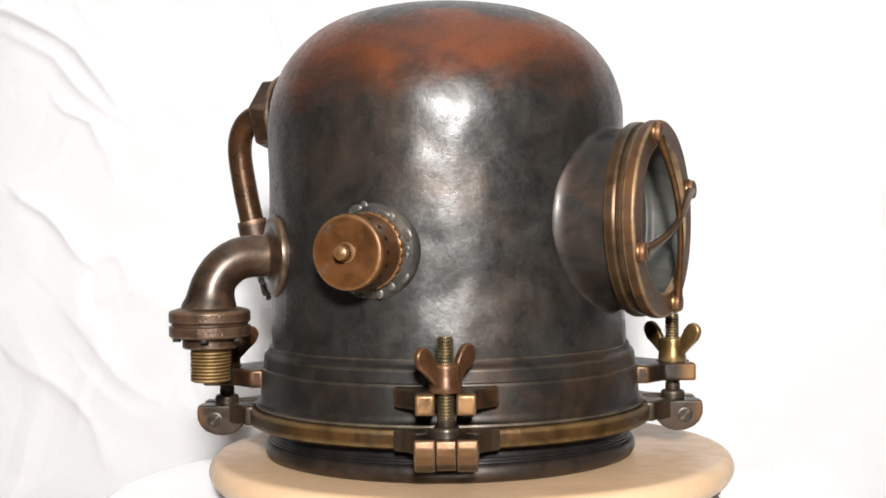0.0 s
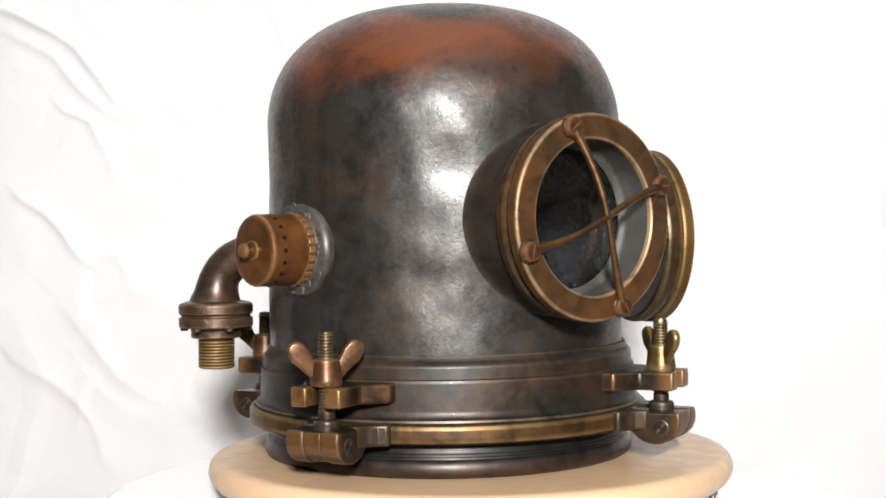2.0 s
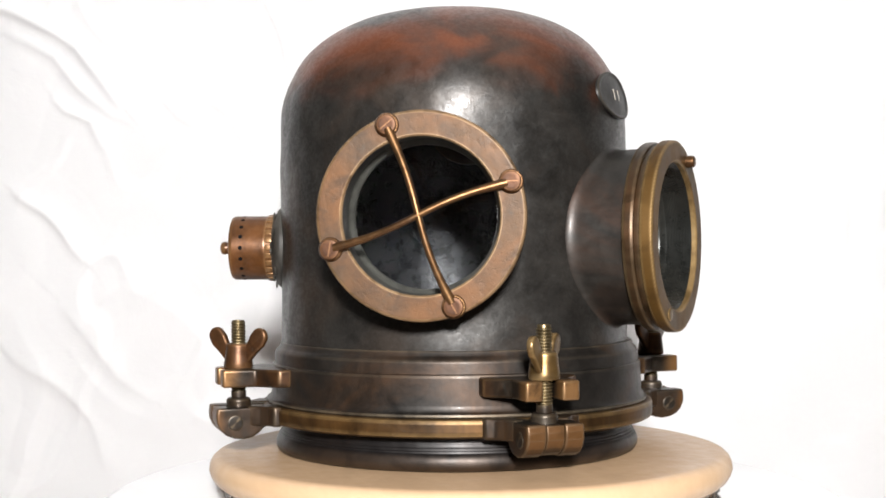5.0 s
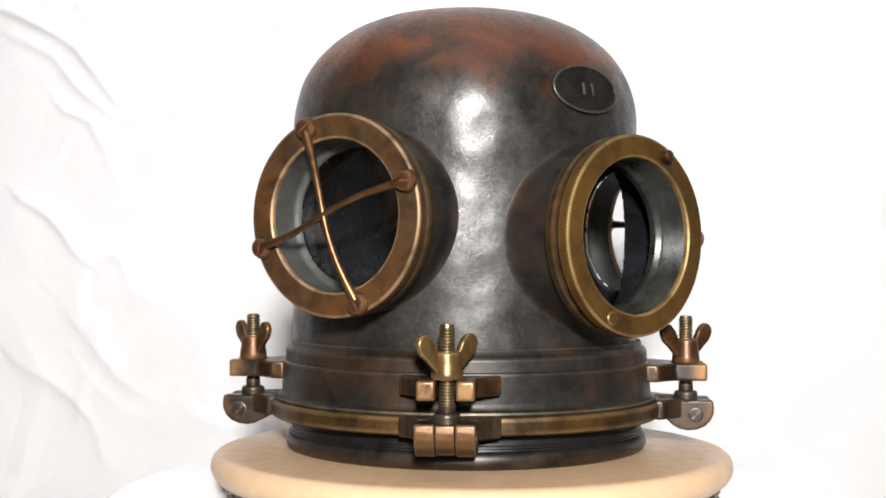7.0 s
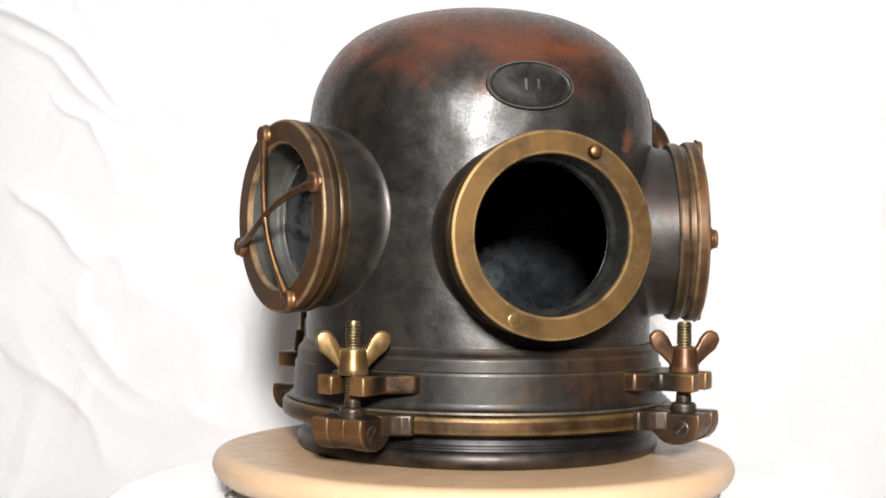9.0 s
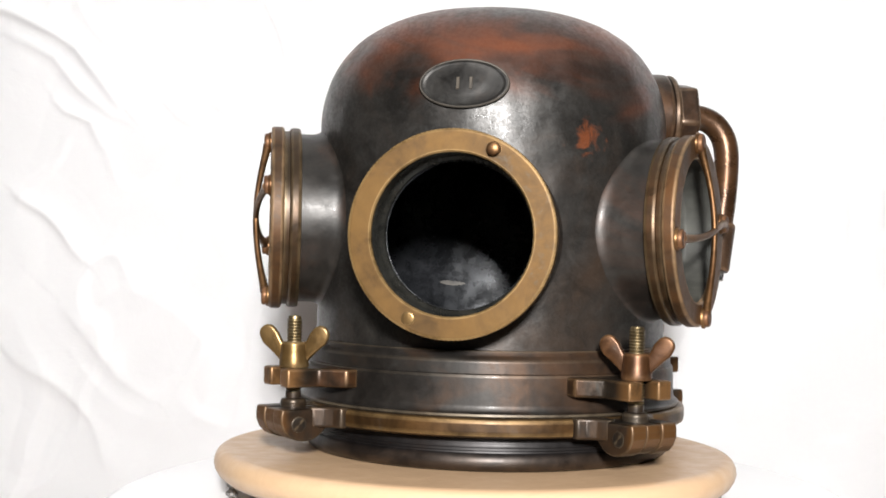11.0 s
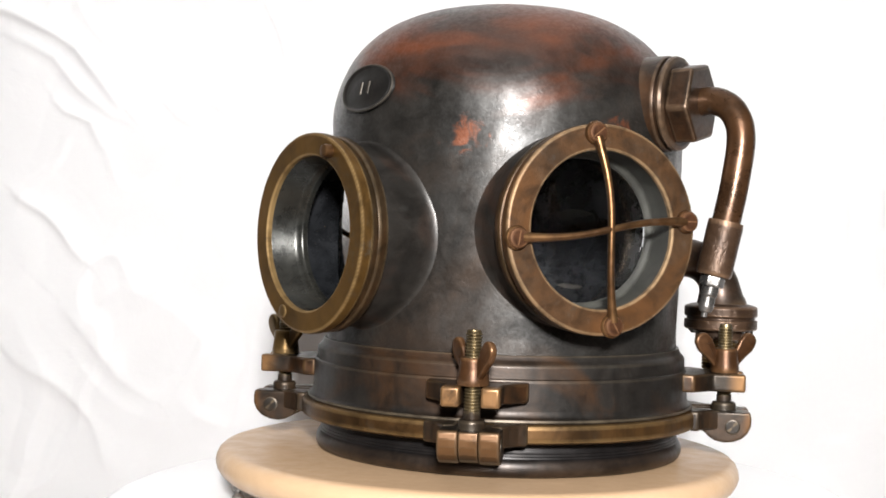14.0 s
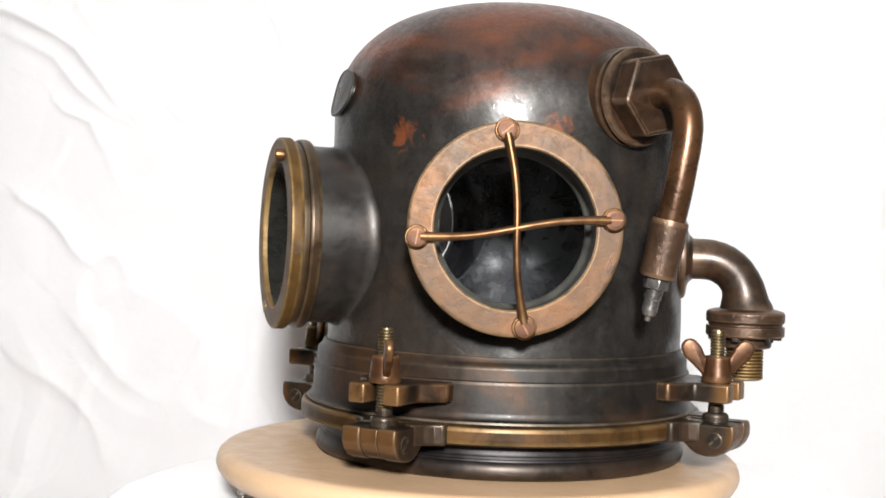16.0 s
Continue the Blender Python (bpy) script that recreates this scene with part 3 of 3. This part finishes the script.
def wing_nut(turn):
    bm = lathe([(0, 0), (0.0102, 0), (0.0106, 0.0012), (0.0104, 0.004), (0.0096, 0.010), (0.0090, 0.0165), (0.0082, 0.0178), (0, 0.0178)], 32)
    for sgn in (-1, 1):
        tmp = bmesh.new()
        outline = []
        ctr = [(0.004, 0.0040, 0.0045), (0.0085, 0.0095, 0.0046), (0.0130, 0.0150, 0.0054), (0.0170, 0.0200, 0.0068), (0.0192, 0.0232, 0.0064)]
        left, right = [], []
        pts = spline([(x, 0, z) for x, z, _ in ctr], 5)
        for i, q in enumerate(pts):
            d = (pts[min(i + 1, len(pts) - 1)] - pts[max(i - 1, 0)]).normalized()
            s = i / 5
            k = min(int(s), len(ctr) - 2)
            wd = ctr[k][2] + (ctr[k + 1][2] - ctr[k][2]) * (s - k)
            nrm = Vector((-d.z, 0, d.x))
            left.append(q + nrm * wd)
            right.append(q - nrm * wd)
        endc, endr = pts[-1], 0.0064
        d = (pts[-1] - pts[-3]).normalized()
        nrm = Vector((-d.z, 0, d.x))
        cap = [endc + (nrm * math.cos(a) + d * math.sin(a)) * endr for a in [math.pi * j / 8 for j in range(1, 8)]]
        line = left + cap + right[::-1]
        f = tmp.faces.new([tmp.verts.new((p.x * sgn, -0.0026, p.z)) for p in line])
        up = bmesh.ops.extrude_face_region(tmp, geom=[f])["geom"]
        bmesh.ops.translate(tmp, vec=(0, 0.0052, 0), verts=[v for v in up if isinstance(v, bmesh.types.BMVert)])
        bmesh.ops.recalc_face_normals(tmp, faces=tmp.faces)
        bmesh.ops.bevel(tmp, geom=[e for e in tmp.edges if e.calc_face_angle(0) > radians(50)], offset=0.0018, segments=3, affect="EDGES", profile=0.5)
        bm = joined(bm, tmp)
    bmesh.ops.rotate(bm, cent=(0, 0, 0), matrix=Matrix.Rotation(turn, 3, "Z"), verts=bm.verts)
    return bm


RK = 0.1695  # distance of the clamp bolts from the axis


def clamp(helmet, az, nut_turn, nut_lift, top, nut_mat):
    """One swing-bolt clamp: forked lug on the collar, hinge lug on the ring below, bolt and wing nut."""
    m = Matrix.Rotation(radians(az), 4, "Z")
    fork = [(0.137, -0.034), (0.146, -0.034), (0.160, -0.0190), (0.1840, -0.0190), (0.1840, -0.0068), (0.159, -0.0068),
            (0.159, 0.0068), (0.1840, 0.0068), (0.1840, 0.0190), (0.160, 0.0190), (0.146, 0.034), (0.137, 0.034)]
    c = part("clamp", slab(fork, 0.0515, 0.0645, 0.0016), CLAMP, helmet, "swing-bolt clamp with a wing nut", m)
    # D-shaped cheeks of the hinge, flat above and round below
    side = [(0.148, 0.0370), (0.1880, 0.0370), (0.1888, 0.0320), (0.1886, 0.0270), (0.1862, 0.0215), (0.1820, 0.0175), (0.1760, 0.0150), (0.1690, 0.0143), (0.1630, 0.0155), (0.1585, 0.0180), (0.1540, 0.0225), (0.148, 0.0235)]
    stand = Matrix(((1, 0, 0, 0), (0, 0, -1, 0), (0, 1, 0, 0), (0, 0, 0, 1)))
    lug = None
    for y0, y1 in ((-0.0200, -0.0066), (0.0066, 0.0200)):
        tmp = slab(side, -y1, -y0, 0.0013)
        bmesh.ops.transform(tmp, matrix=stand, verts=tmp.verts)
        lug = joined(lug, tmp)
    for s in (-1, 1):
        slope = [(0.144, s * 0.012), (0.144, s * 0.0345), (0.1500, s * 0.0345), (0.1528, s * 0.0285), (0.1580, s * 0.0235), (0.1635, s * 0.0205), (0.1665, s * 0.0190), (0.163, s * 0.012)]
        lug = slab(slope if s > 0 else slope[::-1], 0.0237, 0.0380, 0.0016, lug)
    part("hinge_lug", lug, LUG, c, "worn bronze hinge lug")
    for s in (-1, 1):
        pin = lathe([(0, 0.0006), (0.0050, 0.0005), (0.0056, 0.0002), (0.0058, -0.001)], 28)
        part("hinge_pin", pin, LUG, c, "round hinge pin end", Matrix.Translation((0.1752, s * 0.0200, 0.0262)) @ Matrix.Rotation(radians(-90 * s), 4, "X"))
    part("bolt", screw(0.0055, 0.046, top), BOLT, c, "threaded brass swing bolt", pose(RK, 0, 0))
    inner = [(0.1715 + (x - 0.1715) * 0.965, 0.0262 + (z - 0.0262) * 0.93) for x, z in side]
    eye = slab(inner, -0.0061, 0.0061, 0.0006)
    bmesh.ops.transform(eye, matrix=stand, verts=eye.verts)
    lathe([(0, 0.032), (0.0090, 0.0325), (0.0090, 0.0410), (0.0080, 0.0425), (0.0055, 0.0432), (0.0055, 0.048), (0, 0.048)], 24, bm=eye, m=pose(RK, 0, 0))
    part("bolt_eye", eye, LUG, c)
    part("wing_nut", wing_nut(nut_turn), nut_mat, c, "wing nut", pose(RK, 0, 0.0646 + nut_lift))


def collar_rings(helmet):
    base = [(0.128, 0.0), (0.1355, 0.0), (0.1375, 0.0012), (0.1388, 0.0038), (0.1390, 0.0065), (0.1382, 0.0095), (0.1368, 0.0120), (0.1362, 0.0124), (0.1360, 0.0136), (0.1353, 0.0140), (0.1351, 0.0156), (0.1346, 0.0160),
            (0.1345, 0.0185), (0.1342, 0.0189), (0.1342, 0.024), (0.128, 0.024)]
    part("base_ring", lathe(base, 160, closed=True), DARKRING, helmet, "blackened threaded base ring")
    flange = [(0.128, 0.024), (0.1475, 0.024), (0.1500, 0.0255), (0.1505, 0.028), (0.1505, 0.0342), (0.1496, 0.0362), (0.1478, 0.0370), (0.128, 0.0370)]
    part("flange_ring", lathe(flange, 160, closed=True), FLANGE, helmet, "worn brass flange ring")
    upper = [(0.128, 0.0372), (0.1452, 0.0372), (0.1462, 0.0382), (0.1458, 0.0396), (0.1440, 0.0402), (0.1430, 0.0416), (0.1422, 0.0445), (0.1415, 0.064), (0.1410, 0.0655), (0.1398, 0.0662), (0.1394, 0.0740), (0.1387, 0.0755),
             (0.1370, 0.0772), (0.1358, 0.0785), (0.1354, 0.0805), (0.1348, 0.0815), (0.128, 0.0818)]
    part("collar", lathe(upper, 160, closed=True), COLLAR, helmet, "brown stepped copper collar")


def vent_cap(helmet):
    m = outward(-110.6, 0, 0.153)
    f = part("vent_valve", lathe([(0.0, 0.1318), (0.033, 0.1270), (0.0328, 0.1330), (0.0318, 0.1352), (0.0300, 0.1372), (0.0275, 0.1385), (0.0262, 0.1400), (0, 0.1400)], 56), SOLDER, helmet,
             "round exhaust valve with a bronze cap", m)
    cap = lathe([(0, 0.145), (0.0245, 0.145), (0.0248, 0.1462), (0.0248, 0.1715), (0.0240, 0.1732), (0.0225, 0.1738), (0, 0.1738)], 64)
    part("cap", cap, BRONZE, f, "brown bronze cap")
    part("cap_seat", lathe([(0, 0.139), (0.0252, 0.139), (0.0254, 0.1455), (0, 0.1455)], 48), BRONZE, f, "notched bronze cap seat")
    lumps = bmesh.new()
    rnd = random.Random(4)
    for k in range(17):
        a, r = 2 * math.pi * (k + 0.8 * rnd.random()) / 17, rnd.uniform(0.0268, 0.0312)
        lump = bmesh.new()
        bmesh.ops.create_icosphere(lump, subdivisions=2, radius=1)
        bmesh.ops.transform(lump, matrix=Matrix.Translation((r * math.cos(a), r * math.sin(a), 0.1690 - r * 1.07)) @ Matrix.Rotation(a, 4, "Z") @ Matrix.Diagonal((rnd.uniform(0.0016, 0.0040), rnd.uniform(0.0022, 0.0056), 0.0008, 1)), verts=lump.verts)
        lumps = joined(lumps, lump)
    part("solder", lumps, SOLDER, f, "lumpy grey solder round the valve")
    part("knob", lathe([(0, 0.1735), (0.0068, 0.1735), (0.0068, 0.1755), (0.0048, 0.176), (0.0045, 0.179), (0.0052, 0.1805), (0.0045, 0.183), (0.002, 0.1842), (0, 0.1844)], 24), BRONZE, f, "small bronze knob")
    # black discs proud of the cap, painted as the dark of its holes
    for k in range(18):
        a = 2 * math.pi * k / 18
        shade_disc = lathe([(0, 0.0244), (0.0016, 0.0244), (0.0016, 0.02495), (0.0009, 0.0250), (0, 0.0250)], 10)
        part("vent_hole_disc", shade_disc, HOLE_SHADE, f, "", Matrix.Rotation(a, 4, "Z") @ Matrix.Translation((0, 0, 0.164)) @ Matrix.Rotation(radians(90), 4, "Y"))
    for k in range(26):
        a = 2 * math.pi * k / 26
        part("tooth", box(0.0240, 0.0259, -0.0022, 0.0022, 0.1392, 0.1450, 0.0006), BRONZE, f, "", Matrix.Rotation(a, 4, "Z"))


def elbow(helmet):
    az = 202.0
    m = outward(az, 0, 0.149)
    f = part("air_elbow", lathe([(0, 0.1318), (0.030, 0.1275), (0.0303, 0.1330), (0.0298, 0.1352), (0.0275, 0.1366), (0.0215, 0.1372), (0.0178, 0.1388), (0.0160, 0.1410), (0, 0.1410)], 48), HEX, helmet, "dark copper hose elbow", m)
    pts = [(0, 0, 0.132), (0, 0, 0.150)]
    cx, R = 0.150, 0.0305
    for k in range(1, 10):
        a = radians(10 * k)
        pts.append((0, -R + R * math.cos(a), cx + R * math.sin(a)))
    pts += [(0, -R - 0.004, cx + R + 0.001), (0, -R - 0.009, cx + R + 0.001)]
    n = len(pts)
    part("bend", tube(pts, [0.0152] * (n - 5) + [0.0158, 0.0165, 0.0178, 0.0195, 0.0215], 32), HEX, f, "dark copper bend")
    down = Matrix.Translation((0, -R + 0.006, cx + R + 0.001)) @ Matrix.Rotation(radians(90), 4, "X")
    plates = [(0, 0.010), (0.0225, 0.0115), (0.0275, 0.0130), (0.0287, 0.0145), (0.0287, 0.0205), (0.0275, 0.0218), (0.0268, 0.0222), (0.0268, 0.0236), (0.0287, 0.0242), (0.0287, 0.0305), (0.0275, 0.0318), (0.0200, 0.0322), (0.0195, 0.0345), (0.0195, 0.0390), (0.018, 0.0402), (0, 0.0402)]
    part("union_flange", lathe(plates, 56), SLEEVE, f, "bronze union flange", down)
    for k in range(6):
        a = radians(60 * k + 20)
        nut = [(0.0245 * math.cos(a) + 0.0033 * math.cos(radians(60 * j)), 0.0245 * math.sin(a) + 0.0033 * math.sin(radians(60 * j))) for j in range(6)]
        part("flange_bolt", slab(nut, 0.0316, 0.0345, 0.0004), NECK, f, "small dark bolt head", down)
    threads = [(r, 0.0395 + 0.0024 * k + d) for k in range(10) for r, d in ((0.0132, 0.0), (0.0142, 0.0007), (0.0142, 0.0015), (0.0132, 0.0022))]
    part("hose_thread", lathe([(0, 0.039)] + threads + [(0.012, 0.0640), (0.011, 0.0640), (0.011, 0.050), (0, 0.050)], 40), BRASS, f, "brass hose thread", down)


def air_pipe(helmet):
    az = 156.0
    z = 0.2585
    m = outward(az, 0, z)
    f = part("pipe_fitting", lathe([(0, 0.128), (0.0340, 0.118), (0.0342, 0.1345), (0.0335, 0.1360), (0.0310, 0.1362), (0.0310, 0.1375), (0.0330, 0.1380), (0.0338, 0.1400), (0.0330, 0.1420), (0.0300, 0.1430), (0, 0.1430)], 56), HEX, helmet, "hexagonal bronze pipe fitting with a bent copper pipe", m)
    hexa = [(0.0300 * math.cos(radians(60 * k + 12)), 0.0300 * math.sin(radians(60 * k + 12))) for k in range(6)]
    part("hex_nut", slab(hexa, 0.1425, 0.1595, 0.0025), HEX, f, "large dark hexagonal nut")
    line = spline([(0, 0, 0.154), (0, 0.001, 0.169), (-0.001, -0.007, 0.1825), (-0.003, -0.025, 0.1892), (-0.007, -0.058, 0.1870), (-0.010, -0.086, 0.1825)], 8)
    part("pipe", tube(line, 0.0098, 28), PIPE, f, "bent copper air pipe")
    d = (line[-1] - line[-4]).normalized()
    base = Matrix.Translation(line[-1]) @ d.to_track_quat("Z", "Y").to_matrix().to_4x4()
    part("sleeve", lathe([(0, -0.003), (0.0118, -0.003), (0.0122, 0), (0.0122, 0.033), (0.0112, 0.035), (0, 0.035)], 32), SLEEVE, f, "brown sleeve on the pipe end", base)
    hexa = [(0.0088 * math.cos(radians(60 * k)), 0.0088 * math.sin(radians(60 * k))) for k in range(6)]
    part("end_nut", slab(hexa, 0.035, 0.0425, 0.0008), STEEL, f, "small steel nut", base)
    part("nipple", lathe([(0, 0.042), (0.0058, 0.042), (0.0058, 0.049), (0.0050, 0.050), (0.0052, 0.057), (0.0042, 0.060), (0.0022, 0.061), (0.0020, 0.064), (0, 0.0645)], 24), STEEL, f, "dull steel valve nipple", base)


def badge(helmet):
    """The oval plate over the front window: a raised border round a sunk field, with unreadable bars."""
    az0, z0 = 46.2, 0.2630
    bm = bmesh.new()
    n = 72
    rings = []
    for s, h in ((1.06, -0.0008), (1.03, 0.0012), (0.98, 0.0016), (0.94, 0.0008), (0.88, 0.0003), (0.5, 0.0003), (0.2, 0.0003)):
        ring = []
        for k in range(n):
            a = 2 * math.pi * k / n
            u, v = 0.0300 * s * math.cos(a), 0.0165 * s * math.sin(a)
            ring.append(bm.verts.new(on_dome(az0, z0, u, v, h)))
        rings.append(ring)
    for a, b in zip(rings, rings[1:]):
        for k in range(n):
            bm.faces.new((a[k], a[(k + 1) % n], b[(k + 1) % n], b[k]))
    bm.faces.new(rings[-1])
    edge = tube([on_dome(az0, z0, 0.0306 * math.cos(2 * math.pi * k / n), 0.0168 * math.sin(2 * math.pi * k / n), 0.0010) for k in range(n + 1)], 0.0009, 8, caps=False)
    bd = part("name_plate", bm, PLATE, helmet, "oval dark maker's plate with a raised border", smooth=60)
    part("border", edge, GUNMETAL, bd, "rubbed raised border")
    for u in (-0.0040, 0.0050):
        bar = bmesh.new()
        lo = [bar.verts.new(on_dome(az0, z0, u + x, y, 0.0002)) for x, y in ((-0.0012, -0.0045), (0.0012, -0.0045), (0.0012, 0.0045), (-0.0012, 0.0045))]
        up = [bar.verts.new(on_dome(az0, z0, u + x, y, 0.0008)) for x, y in ((-0.0009, -0.0040), (0.0009, -0.0040), (0.0009, 0.0040), (-0.0009, 0.0040))]
        bar.faces.new(up)
        for k in range(4):
            bar.faces.new((lo[k], lo[(k + 1) % 4], up[(k + 1) % 4], up[k]))
        part("bar", bar, NECK, bd)


def on_dome(az0, z0, u, v, h):
    """A point on the dome, u metres sideways and v metres up its slope from (az0, z0), raised by h."""
    z = z0
    for _ in range(20):
        r0, r1 = body_radius(z), body_radius(z + 0.0005)
        z += v / 20 * 0.0005 / math.hypot(0.0005, r1 - r0)
    r = body_radius(z)
    slope = (body_radius(z + 0.0005) - body_radius(z - 0.0005)) / 0.001
    a = radians(az0) + u / body_radius(z0)
    nr, nz = 1 / math.hypot(1, slope), -slope / math.hypot(1, slope)
    return Vector((math.cos(a) * (r + nr * (h + 0.0004)), math.sin(a) * (r + nr * (h + 0.0004)), z + nz * h))


def helmet():
    base = new("diving_helmet")
    tagged(base, "old dark copper diving helmet with brass window rims", "helmet")
    body = part("body", shell(0.0, 0.078), BODY, base, "dark domed copper shell with red copper wear", smooth=180)
    part("lining", shell(0.0065, 0.002), INSIDE, body, "tarnished inside of the shell", smooth=180)
    # the ledge, plus an added disc that hides the lit board below
    part("neck_plate", lathe([(0, 0.0260), (0.090, 0.0260), (0.092, 0.0262), (0.094, 0.0300), (0.097, 0.0310), (0.1285, 0.0312), (0.1285, 0.0240), (0, 0.0240)], 96), INSIDE, base, "tarnished neck ledge inside the helmet, closed by an added floor disc")
    collar_rings(base)
    for w in WINDOWS:
        window(base, *w)
    for az, nt, lift, top, mt in ((-89.6, -46, 0.0, 0.0995, NUT), (1.3, -45, 0.0, 0.1005, BRIGHT), (91.2, 37, 0.0, 0.1000, NUT), (180.7, 27, 0.0, 0.1005, NUT)):
        clamp(base, az, radians(nt), lift, top, mt)
    vent_cap(base)
    elbow(base)
    air_pipe(base)
    badge(base)
    return base


room()
backdrop()
table()
TABLE_BOARD = turntable()
HELMET = helmet()


def motions():
    off = Matrix.Translation((CENTRE[0], CENTRE[1], 0.0006))
    walk(TABLE_BOARD, [(t, Matrix.Rotation(radians(a), 4, "Z") @ LEAN) for t, a in TURN])
    walk(HELMET, [(t, Matrix.Rotation(radians(a), 4, "Z") @ LEAN @ off) for t, a in TURN])


motions()
